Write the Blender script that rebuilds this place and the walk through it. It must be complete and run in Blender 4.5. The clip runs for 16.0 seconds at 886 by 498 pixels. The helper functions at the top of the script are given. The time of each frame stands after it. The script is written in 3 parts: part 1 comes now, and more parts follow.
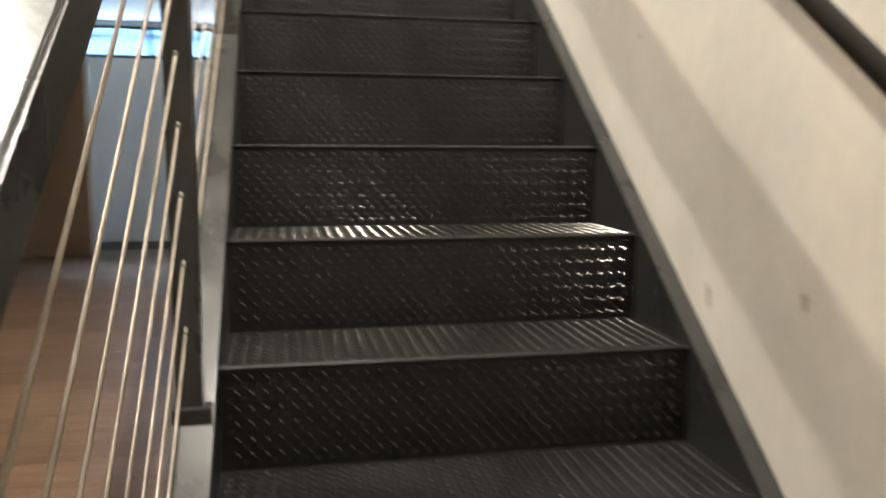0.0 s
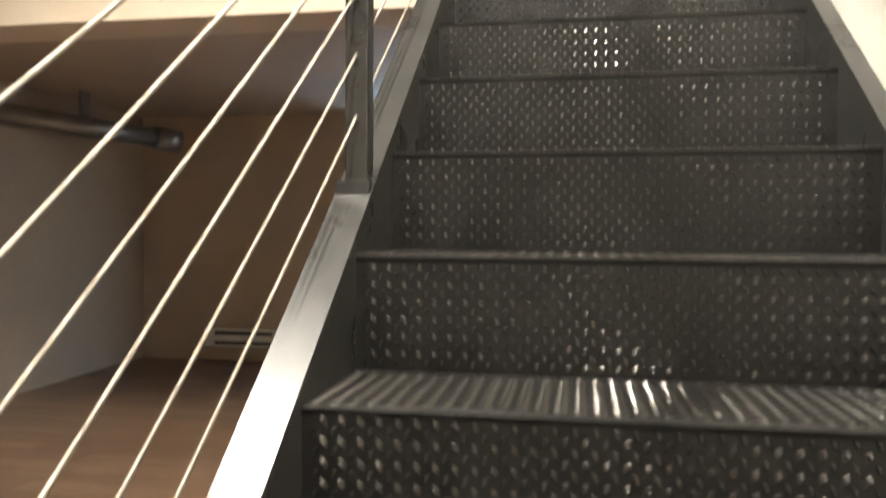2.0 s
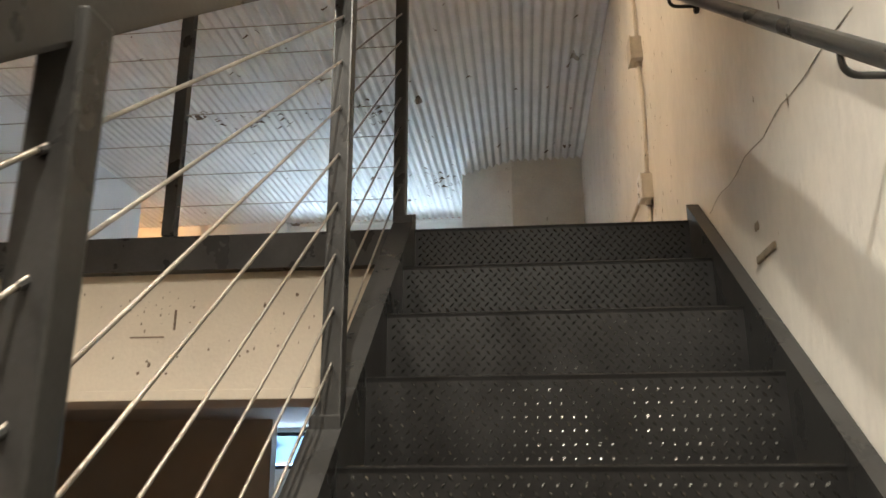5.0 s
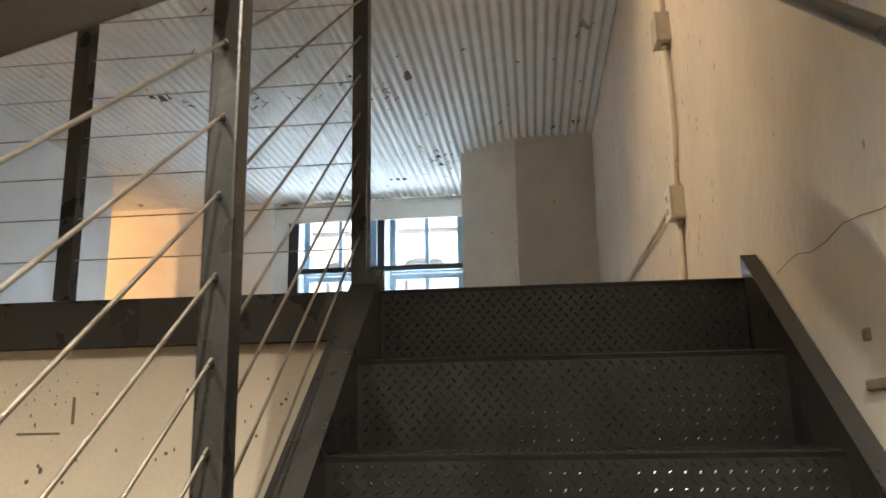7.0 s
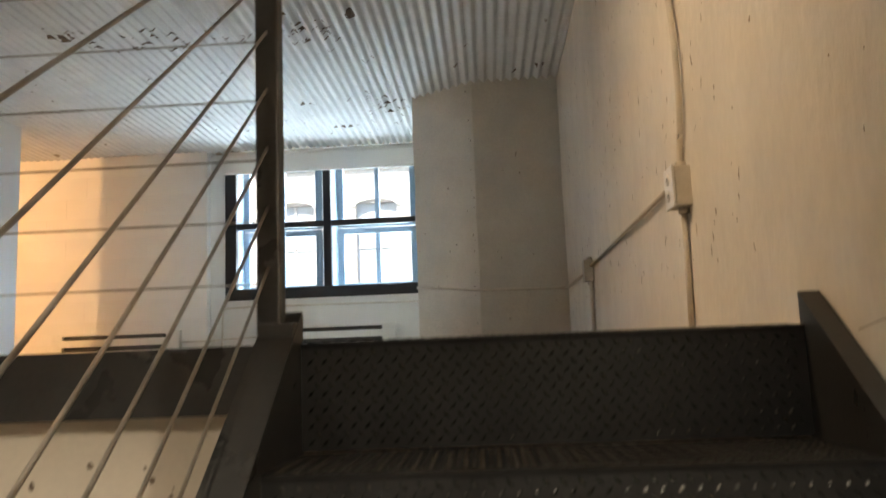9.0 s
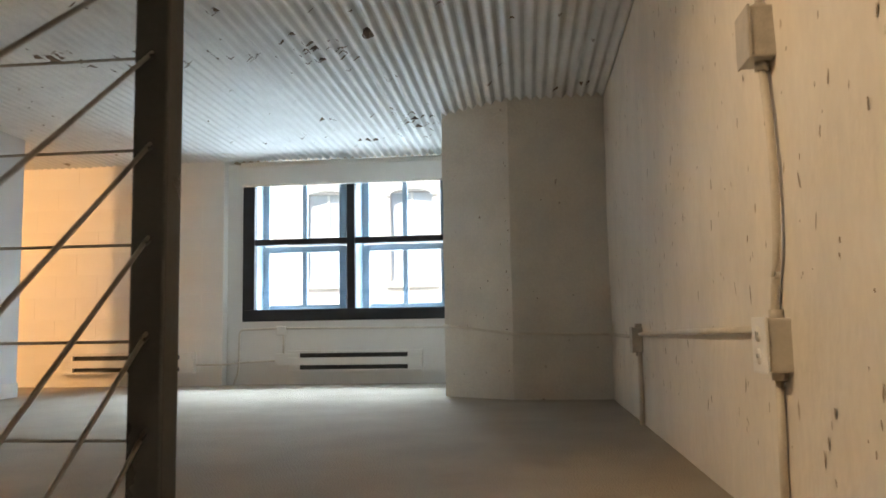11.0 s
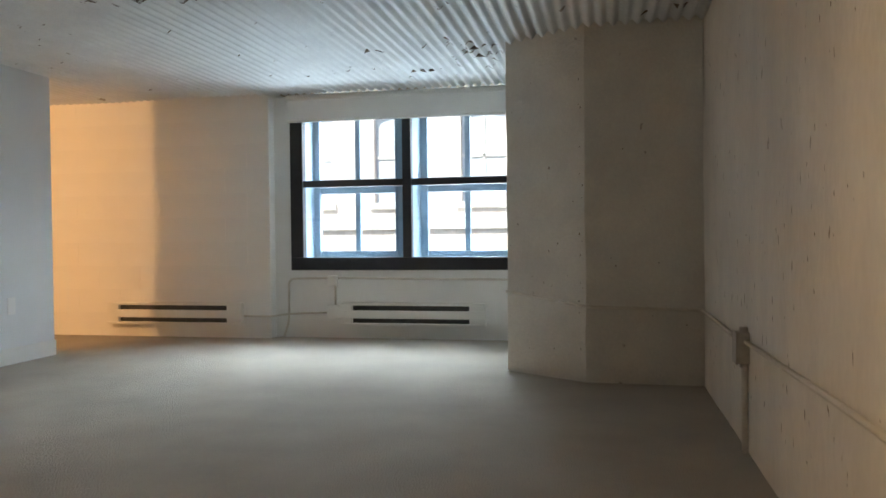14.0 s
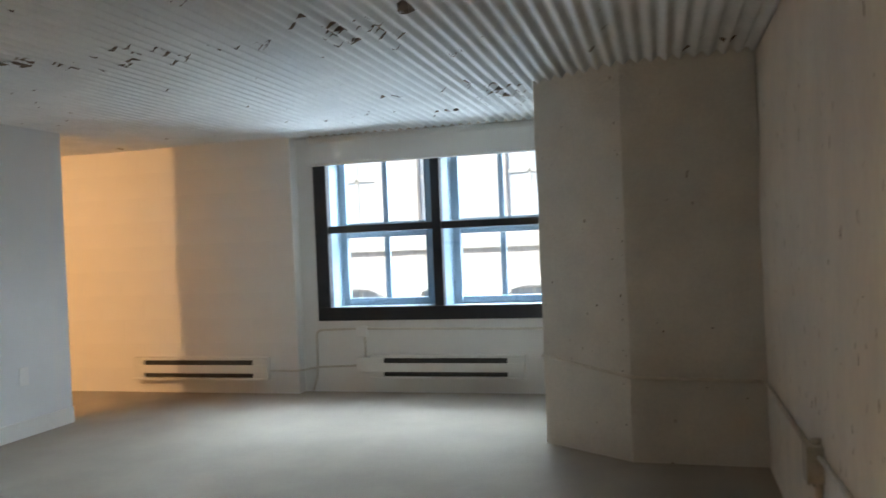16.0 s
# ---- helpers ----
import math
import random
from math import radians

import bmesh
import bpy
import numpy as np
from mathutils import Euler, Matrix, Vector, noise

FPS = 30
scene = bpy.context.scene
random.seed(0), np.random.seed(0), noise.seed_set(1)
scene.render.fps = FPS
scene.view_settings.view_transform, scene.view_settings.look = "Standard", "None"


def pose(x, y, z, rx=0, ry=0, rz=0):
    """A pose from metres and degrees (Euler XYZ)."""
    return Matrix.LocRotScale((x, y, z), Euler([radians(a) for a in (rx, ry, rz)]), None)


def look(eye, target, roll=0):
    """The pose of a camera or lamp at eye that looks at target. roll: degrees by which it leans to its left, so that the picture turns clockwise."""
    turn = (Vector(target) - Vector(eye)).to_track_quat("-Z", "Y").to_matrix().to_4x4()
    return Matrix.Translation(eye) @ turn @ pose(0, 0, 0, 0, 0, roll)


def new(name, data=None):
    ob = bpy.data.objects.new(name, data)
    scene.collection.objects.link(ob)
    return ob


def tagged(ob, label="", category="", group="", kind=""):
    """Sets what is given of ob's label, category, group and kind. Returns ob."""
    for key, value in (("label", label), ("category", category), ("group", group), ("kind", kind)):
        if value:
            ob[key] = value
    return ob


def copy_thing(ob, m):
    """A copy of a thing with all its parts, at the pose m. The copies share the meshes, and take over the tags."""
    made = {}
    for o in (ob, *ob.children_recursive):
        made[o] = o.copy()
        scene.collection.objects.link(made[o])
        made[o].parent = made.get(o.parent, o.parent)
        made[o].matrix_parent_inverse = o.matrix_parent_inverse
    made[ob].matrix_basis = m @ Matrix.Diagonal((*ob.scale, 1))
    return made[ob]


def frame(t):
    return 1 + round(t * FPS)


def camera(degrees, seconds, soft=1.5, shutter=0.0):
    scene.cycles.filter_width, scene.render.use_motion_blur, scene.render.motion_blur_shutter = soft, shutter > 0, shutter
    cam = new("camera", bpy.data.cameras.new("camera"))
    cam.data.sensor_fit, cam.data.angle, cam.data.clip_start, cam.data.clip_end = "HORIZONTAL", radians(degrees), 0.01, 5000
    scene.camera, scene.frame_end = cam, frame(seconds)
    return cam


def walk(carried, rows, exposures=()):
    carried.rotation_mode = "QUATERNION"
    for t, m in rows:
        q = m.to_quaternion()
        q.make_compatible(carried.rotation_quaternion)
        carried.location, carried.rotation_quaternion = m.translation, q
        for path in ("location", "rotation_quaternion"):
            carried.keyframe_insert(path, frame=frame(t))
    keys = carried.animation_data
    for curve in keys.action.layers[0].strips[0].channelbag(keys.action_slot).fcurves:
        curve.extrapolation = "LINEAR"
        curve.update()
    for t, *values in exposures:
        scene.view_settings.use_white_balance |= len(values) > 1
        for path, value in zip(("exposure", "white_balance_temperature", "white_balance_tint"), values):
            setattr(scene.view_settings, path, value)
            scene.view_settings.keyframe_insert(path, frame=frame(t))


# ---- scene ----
cam = camera(58.8, 16.0, shutter=0.6)
EXPOSURES = [(0.0, 1.95, 6500, 10), (1.0, 2.2, 6500, 10), (2.0, 2.6, 6500, 10), (2.5, 1.95, 6500, 10), (3.0, 1.75, 6500, 10), (4.0, 1.55, 6500, 10), (5.0, 1.45, 6600, 10), (8.0, 1.35, 7050, 10), (12.0, 1.05, 7200, 10), (16.0, 0.65, 6900, 10)]
PATH = [
    (0, (0.129, -4.225, 1.167), (0.509, -2.278, 0.91), 0.3),
    (0.3, (0.192, -4.08, 1.163), (0.336, -2.093, 0.992), 0.9),
    (0.5, (0.209, -3.972, 1.171), (0.26, -1.977, 1.038), 1.1),
    (0.6, (0.226, -3.93, 1.191), (0.232, -1.934, 1.058), 0.9),
    (1, (0.284, -3.726, 1.187), (0.188, -1.73, 1.106), -0.2),
    (1.3, (0.328, -3.566, 1.208), (0.17, -1.574, 1.132), -0.6),
    (1.5, (0.363, -3.448, 1.25), (0.126, -1.464, 1.166), -0.6),
    (1.6, (0.367, -3.415, 1.291), (0.089, -1.437, 1.181), -0.5),
    (2, (0.368, -3.321, 1.405), (0.024, -1.352, 1.359), 0.3),
    (2.5, (0.318, -3.157, 1.58), (0.035, -1.186, 1.774), 0.0),
    (3, (0.325, -3.084, 1.718), (0.008, -1.137, 2.05), -0.6),
    (3.5, (0.398, -2.901, 1.813), (0.031, -0.972, 2.193), 0.6),
    (4, (0.402, -2.795, 1.878), (0.006, -0.873, 2.264), 1.4),
    (4.5, (0.353, -2.659, 2.018), (0.045, -0.751, 2.531), 0.6),
    (5, (0.347, -2.503, 2.128), (0.154, -0.591, 2.682), -0.2),
    (7.5, (0.384, -1.815, 2.632), (0.145, 0.139, 2.986), -1.7),
    (8, (0.351, -1.67, 2.652), (0.086, 0.295, 2.915), -2.3),
    (8.5, (0.317, -1.547, 2.809), (0.174, 0.434, 3.047), -2.9),
    (9, (0.342, -1.425, 2.896), (0.237, 0.555, 3.163), -2.2),
    (9.2, (0.368, -1.378, 2.969), (0.217, 0.597, 3.249), -1.9),
    (11.5, (0.389, -0.796, 3.426), (0.154, 1.186, 3.548), -0.6),
    (12, (0.381, -0.701, 3.433), (0.092, 1.278, 3.464), -0.7),
    (12.5, (0.343, -0.588, 3.577), (0.086, 1.395, 3.592), -1.1),
    (13, (0.393, -0.453, 3.635), (0.18, 1.535, 3.664), -1.3),
    (13.5, (0.397, -0.336, 3.728), (0.097, 1.641, 3.705), -0.7),
    (14, (0.403, -0.188, 3.776), (0.001, 1.77, 3.739), -0.6),
    (14.5, (0.364, -0.092, 3.933), (0.05, 1.883, 3.92), -1.5),
    (15, (0.419, 0.044, 3.989), (0.159, 2.026, 4.027), -3.0),
    (15.5, (0.471, 0.174, 4.086), (0.079, 2.135, 4.101), -2.4),
    (16, (0.471, 0.267, 4.09), (-0.063, 2.194, 4.068), -2.4),
]
walk(cam, [(t, look(eye, target, roll)) for t, eye, target, roll in PATH], EXPOSURES)

# ---- plan (metres) ----
ZT = 2.925           # upper floor
RISE, RUN, NSTEP = 0.195, 0.2573, 15
SW = 0.893           # clear width between the stringers
WX = 0.942            # face of the rough right-hand wall
CEIL = ZT + 2.03
SLOPE = RISE / RUN


def nose_z(y):
    return ZT + y * SLOPE


def flange_up(y):
    """Height of the stringer's top flange over the nosing line."""
    return min(0.045, 0.069 + 0.0197 * y)


def rail_up(y):
    """Height of the top rail's underside over the nosing line."""
    return min(1.043, 1.043 + 0.015 * (y + 1.93))


# ---- world, lights ----
world = bpy.data.worlds.new("sky")
scene.world = world
world.use_nodes = True
wn = world.node_tree
sky = wn.nodes.new("ShaderNodeTexSky")
sky.sky_type = "NISHITA"
sky.sun_disc = False
sky.sun_elevation = radians(48)
sky.sun_rotation = radians(200)
wn.links.new(sky.outputs[0], wn.nodes["Background"].inputs[0])
wn.nodes["Background"].inputs[1].default_value = 0.15
scene.view_settings.exposure = 0.0


def lamp(name, kind, at, aim, power, colour, size=0.2, size_y=None, cone=128, blend=0.45):
    d = bpy.data.lights.new(name, kind)
    d.energy, d.color = power, colour
    if kind == "AREA":
        d.size = size
        if size_y:
            d.shape, d.size_y = "RECTANGLE", size_y
    elif kind != "SUN":
        d.shadow_soft_size = size
    if kind == "SPOT":
        d.spot_size, d.spot_blend = radians(cone), blend
    ob = new(name, d)
    ob.matrix_world = look(at, aim)
    return ob


sun = lamp("sun", "SUN", (-6, -4, 24), (0, 17, 4), 5.0, (1.0, 0.96, 0.9))
sun.data.angle = radians(0.6)
WARM = (1.0, 0.94, 0.82)
lamp("sky_daylight", "AREA", (0.3, 9.6, 7.4), (-1.7, 4.3, 3.1), 2100, (0.66, 0.83, 1.0), 5.0, 3.0)
# added fill lamp, unseen below the sill, that brightens the ceiling through the window
lamp("ceiling_fill", "AREA", (-1.4, 9.8, 1.3), (-1.4, 5.2, 4.9), 420, (0.60, 0.80, 1.0), 5.0, 2.6)
lamp("lower_window_daylight", "AREA", (-1.0, 5.93, 2.4), (-1.4, 2.0, 0.5), 0.35, (0.25, 0.58, 1.0), 1.6, 0.3)
lamp("stair_lamp_light", "SPOT", (0.36, -3.2, 4.66), (0.40, -2.85, 0), 185, WARM, 0.022, cone=122, blend=0.5)
lamp("lower_lamp_light", "SPOT", (-1.35, -2.6, 4.6), (-1.15, -2.4, 0), 125, WARM, 0.12, cone=117, blend=0.4)
lamp("landing_lamp_light", "SPOT", (-0.75, 0.3, 4.76), (0.94, 0.75, 3.8), 34, (1.0, 0.74, 0.48), 0.1, cone=84, blend=1.0)
lamp("alcove_lamp_light", "POINT", (-4.22, 2.85, 4.72), (0, 0, 0), 78, (1.0, 0.55, 0.24), 0.09)

# ---- materials ----


def mat(name, colour, rough=0.6, metal=0.0, vary=0.12, scale=6.0, fine=80.0, bump=0.15, dist=0.01, spots=None, spot_scale=14.0, spot_at=0.72, stretch=(1, 1, 1), spec=0.5, rand=0.0):
    """Base colour with drift at two scales, fine relief and optional sparse stains."""
    m = bpy.data.materials.new(name)
    m.use_nodes = True
    nt = m.node_tree
    N, L = nt.nodes, nt.links
    b = N["Principled BSDF"]
    b.inputs["Metallic"].default_value = metal
    b.inputs["Specular IOR Level"].default_value = spec
    tc = N.new("ShaderNodeTexCoord")
    mp = N.new("ShaderNodeMapping")
    mp.inputs["Scale"].default_value = stretch
    L.new(tc.outputs["Object"], mp.inputs[0])

    def tex(s, detail=4.0):
        n = N.new("ShaderNodeTexNoise")
        n.inputs["Scale"].default_value, n.inputs["Detail"].default_value = s, detail
        L.new(mp.outputs[0], n.inputs["Vector"])
        return n

    def ramp(src, a, z, ca, cz):
        r = N.new("ShaderNodeValToRGB")
        r.color_ramp.elements[0].position, r.color_ramp.elements[1].position = a, z
        r.color_ramp.elements[0].color, r.color_ramp.elements[1].color = (*ca, 1), (*cz, 1)
        L.new(src, r.inputs[0])
        return r

    big, small = tex(scale), tex(fine, 3.0)
    lo = tuple(c * (1 - vary) for c in colour)
    hi = tuple(min(1, c * (1 + vary)) for c in colour)
    c1 = ramp(big.outputs[0], 0.3, 0.7, lo, hi)
    mul = N.new("ShaderNodeMix")
    mul.data_type, mul.blend_type = "RGBA", "MULTIPLY"
    mul.inputs[0].default_value = 1.0
    g = ramp(small.outputs[0], 0.3, 0.7, (1 - vary,) * 3, (1, 1, 1))
    L.new(c1.outputs[0], mul.inputs[6])
    L.new(g.outputs[0], mul.inputs[7])
    out = mul.outputs[2]
    if rand:
        oi = N.new("ShaderNodeObjectInfo")
        r = ramp(oi.outputs["Random"], 0.0, 1.0, (1 - rand,) * 3, (1, 1, 1))
        k = N.new("ShaderNodeMix")
        k.data_type, k.blend_type = "RGBA", "MULTIPLY"
        k.inputs[0].default_value = 1.0
        L.new(out, k.inputs[6])
        L.new(r.outputs[0], k.inputs[7])
        out = k.outputs[2]
    if spots:
        sp = tex(spot_scale, 6.0)
        f = ramp(sp.outputs[0], spot_at, spot_at + 0.03, (0, 0, 0), (1, 1, 1))
        k = N.new("ShaderNodeMix")
        k.data_type = "RGBA"
        L.new(f.outputs[0], k.inputs[0])
        L.new(out, k.inputs[6])
        k.inputs[7].default_value = (*spots, 1)
        out = k.outputs[2]
    L.new(out, b.inputs["Base Color"])
    rr = ramp(big.outputs[0], 0.2, 0.8, (max(0.03, rough - 0.08),) * 3, (min(1, rough + 0.08),) * 3)
    L.new(rr.outputs[0], b.inputs["Roughness"])
    if bump:
        bp = N.new("ShaderNodeBump")
        bp.inputs["Strength"].default_value, bp.inputs["Distance"].default_value = bump, dist
        add = N.new("ShaderNodeMath")
        add.operation = "ADD"
        L.new(big.outputs[0], add.inputs[0])
        L.new(small.outputs[0], add.inputs[1])
        L.new(add.outputs[0], bp.inputs["Height"])
        L.new(bp.outputs[0], b.inputs["Normal"])
    return m


PLASTER = mat("rough_painted_plaster", (0.78, 0.74, 0.67), 0.75, vary=0.06, scale=3, fine=28, bump=0.25, dist=0.01, spots=(0.42, 0.35, 0.27), spot_scale=11, spot_at=0.73, stretch=(1, 1.5, 0.75))
PILLAR = mat("painted_concrete", (0.74, 0.71, 0.65), 0.75, vary=0.07, scale=4, fine=60, bump=0.35, dist=0.01, spots=(0.36, 0.3, 0.24), spot_scale=9, spot_at=0.685)
WHITE = mat("white_wall_paint", (0.80, 0.79, 0.76), 0.7, vary=0.03, scale=2, fine=120, bump=0.12, dist=0.004)
GREYW = mat("smooth_grey_drywall", (0.74, 0.75, 0.75), 0.65, vary=0.03, scale=2, fine=150, bump=0.08, dist=0.003)
BEIGE = mat("beige_beam_paint", (0.62, 0.54, 0.43), 0.7, vary=0.05, scale=3, fine=70, bump=0.2, dist=0.006, spots=(0.12, 0.09, 0.06), spot_scale=13, spot_at=0.755)
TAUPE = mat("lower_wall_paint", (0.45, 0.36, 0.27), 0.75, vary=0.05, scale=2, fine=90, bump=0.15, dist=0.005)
TIN = mat("white_painted_corrugated_iron", (0.74, 0.74, 0.73), 0.55, vary=0.06, scale=5, fine=60, bump=0.2, dist=0.004, spots=(0.34, 0.30, 0.25), spot_scale=7, spot_at=0.70)
FLAKE = mat("peeled_rusty_paint", (0.20, 0.14, 0.10), 0.9, vary=0.3, scale=30, fine=200, bump=0.3, dist=0.004)
CARPET = mat("grey_carpet", (0.43, 0.385, 0.325), 0.98, vary=0.07, scale=3, fine=130, bump=0.9, dist=0.012, spec=0.1)
STEEL = mat("dark_grey_painted_steel", (0.05, 0.049, 0.047), 0.30, metal=0.3, vary=0.15, scale=8, fine=120, bump=0.08, dist=0.003)
PLATE = mat("black_painted_chequer_plate", (0.016, 0.0155, 0.015), 0.37, metal=0.0, vary=0.25, scale=7, fine=150, bump=0.08, dist=0.002, spec=0.32)
LUG = mat("worn_chequer_lug", (0.085, 0.08, 0.073), 0.21, metal=0.8, vary=0.2, scale=9, fine=200, bump=0.05, dist=0.001)
WIRE = mat("stainless_wire_rope", (0.44, 0.395, 0.335), 0.42, metal=0.9, vary=0.2, scale=20, fine=400, bump=0.3, dist=0.002)
wt = WIRE.node_tree
twist = wt.nodes.new("ShaderNodeTexWave")
twist.bands_direction = "DIAGONAL"
twist.inputs["Scale"].default_value, twist.inputs["Distortion"].default_value = 150.0, 0.3
wt.links.new(wt.nodes["Texture Coordinate"].outputs["Object"], twist.inputs["Vector"])
strand = wt.nodes.new("ShaderNodeBump")
strand.inputs["Strength"].default_value, strand.inputs["Distance"].default_value = 0.5, 0.001
wt.links.new(twist.outputs["Fac"], strand.inputs["Height"])
wt.links.new(strand.outputs[0], wt.nodes["Principled BSDF"].inputs["Normal"])
NAVY = mat("black_window_paint", (0.018, 0.020, 0.026), 0.45, vary=0.2, scale=8, fine=120, bump=0.08, dist=0.002)
SASH = mat("pale_blue_grey_sash_paint", (0.24, 0.32, 0.38), 0.5, vary=0.06, scale=8, fine=120, bump=0.08, dist=0.002)
ENAMEL = mat("off_white_enamel", (0.78, 0.77, 0.73), 0.4, vary=0.03, scale=6, fine=200, bump=0.05, dist=0.002)
SLOT = mat("dark_grille_metal", (0.08, 0.08, 0.075), 0.5, metal=0.5, vary=0.2, scale=30, fine=200, bump=0.1, dist=0.002)
PIPE = mat("painted_conduit", (0.68, 0.63, 0.55), 0.5, vary=0.08, scale=12, fine=120, bump=0.1, dist=0.003, spots=(0.4, 0.34, 0.26), spot_scale=20, spot_at=0.74)
GALV = mat("galvanised_box", (0.55, 0.51, 0.45), 0.45, metal=0.2, vary=0.12, scale=30, fine=200, bump=0.1, dist=0.002)
PLASTIC = mat("white_plastic_device", (0.82, 0.81, 0.78), 0.35, vary=0.02, scale=20, fine=200, bump=0.03, dist=0.001)
BLIND = mat("white_roller_blind_fabric", (0.80, 0.80, 0.77), 0.85, vary=0.03, scale=4, fine=300, bump=0.2, dist=0.002)
WOOD = mat("brown_laminate_plank", (0.28, 0.175, 0.115), 0.33, vary=0.35, scale=3.0, fine=40, bump=0.12, dist=0.003, stretch=(1.0, 9.0, 9.0), rand=0.3)
DUCT = mat("grey_duct_metal", (0.30, 0.29, 0.28), 0.35, metal=0.7, vary=0.1, scale=6, fine=100, bump=0.05, dist=0.002)
BRICK = mat("pale_brick_facade", (0.74, 0.66, 0.60), 0.9, vary=0.15, scale=3, fine=30, bump=0.3, dist=0.02)
STONE = mat("pale_stone_trim", (0.7, 0.68, 0.64), 0.85, vary=0.1, scale=4, fine=40, bump=0.3, dist=0.01)
PANEFAR = mat("far_window_pane", (0.55, 0.58, 0.62), 0.2, vary=0.1, scale=1, fine=10, bump=0.0)
ASPHALT = mat("asphalt", (0.06, 0.06, 0.06), 0.9, vary=0.15, scale=2, fine=60, bump=0.3, dist=0.01)
GLOWM = bpy.data.materials.new("lamp_glass")
GLOWM.use_nodes = True
GLOWM.node_tree.nodes["Principled BSDF"].inputs["Emission Color"].default_value = (1.0, 0.75, 0.5, 1)
GLOWM.node_tree.nodes["Principled BSDF"].inputs["Emission Strength"].default_value = 4.0
GLASS = bpy.data.materials.new("window_glass")
GLASS.use_nodes = True
gn = GLASS.node_tree
gb = gn.nodes["Principled BSDF"]
gb.inputs["Transmission Weight"].default_value, gb.inputs["Roughness"].default_value, gb.inputs["IOR"].default_value = 1.0, 0.0, 1.45
gb.inputs["Base Color"].default_value = (0.93, 0.97, 1.0, 1)

# ---- mesh tools ----


def mesh_ob(name, bm, material, parent=None, smooth=False):
    bmesh.ops.recalc_face_normals(bm, faces=bm.faces)
    me = bpy.data.meshes.new(name)
    bm.to_mesh(me)
    bm.free()
    me.materials.append(material)
    if smooth:
        for p in me.polygons:
            p.use_smooth = True
    ob = new(name, me)
    if parent:
        ob.parent = parent
    return ob


def add_box(bm, lo, hi, bevel=0.0, m=None):
    r = bmesh.ops.create_cube(bm, size=1.0)
    vs = r["verts"]
    s = [max(1e-4, hi[i] - lo[i]) for i in range(3)]
    c = [(hi[i] + lo[i]) / 2 for i in range(3)]
    bmesh.ops.transform(bm, matrix=Matrix.Translation(c) @ Matrix.Diagonal((*s, 1)), verts=vs)
    if m is not None:
        bmesh.ops.transform(bm, matrix=m, verts=vs)
    if bevel:
        es = list({e for v in vs for e in v.link_edges})
        bmesh.ops.bevel(bm, geom=es, offset=bevel, segments=2, affect="EDGES", profile=0.6)


def box(name, lo, hi, material, bevel=0.0, parent=None, m=None):
    bm = bmesh.new()
    add_box(bm, lo, hi, bevel, m)
    return mesh_ob(name, bm, material, parent)


def boxes(name, parts, material, bevel=0.0, parent=None):
    bm = bmesh.new()
    for lo, hi in parts:
        add_box(bm, lo, hi, bevel)
    return mesh_ob(name, bm, material, parent)


def add_tube(bm, pts, r, seg=10):
    """A round tube along a polyline, closed at both ends."""
    pts = [Vector(p) for p in pts]
    rings = []
    for i, p in enumerate(pts):
        d = (pts[min(i + 1, len(pts) - 1)] - pts[max(i - 1, 0)]).normalized()
        u = d.orthogonal().normalized() if not rings else (rings[-1][1] - d * rings[-1][1].dot(d)).normalized()
        w = d.cross(u)
        rings.append(([bm.verts.new(p + r * (math.cos(a) * u + math.sin(a) * w)) for a in [2 * math.pi * k / seg for k in range(seg)]], u))
    for (a, _), (b, _) in zip(rings, rings[1:]):
        for k in range(seg):
            bm.faces.new((a[k], a[(k + 1) % seg], b[(k + 1) % seg], b[k]))
    bm.faces.new(rings[0][0][::-1])
    bm.faces.new(rings[-1][0])


def tube(name, pts, r, material, parent=None, seg=10):
    bm = bmesh.new()
    add_tube(bm, pts, r, seg)
    return mesh_ob(name, bm, material, parent, smooth=True)


def bend(pts, r=0.06, n=5):
    """Round the corners of a polyline."""
    pts = [Vector(p) for p in pts]
    out = [pts[0]]
    for a, b, c in zip(pts, pts[1:], pts[2:]):
        p, q = b + (a - b).normalized() * r, b + (c - b).normalized() * r
        for k in range(n + 1):
            f = k / n
            out.append((1 - f) ** 2 * p + 2 * f * (1 - f) * b + f * f * q)
    return out + [pts[-1]]


def empty(name, at, label, category, group="", kind=""):
    ob = new(name)
    ob.location = at
    ob.empty_display_size = 0.1
    return tagged(ob, label, category, group, kind)


def under(parent, *obs):
    """Parent parts that were built in world metres, keeping their places."""
    bpy.context.view_layer.update()
    for o in obs:
        o.parent = parent
        o.matrix_parent_inverse = parent.matrix_world.inverted()


def wall_face(p, amp, seed=0.0):
    return noise.noise(p * 1.3 + Vector((seed, 0, 0))) * amp + noise.noise(p * 6 + Vector((0, seed, 0))) * amp * 0.5


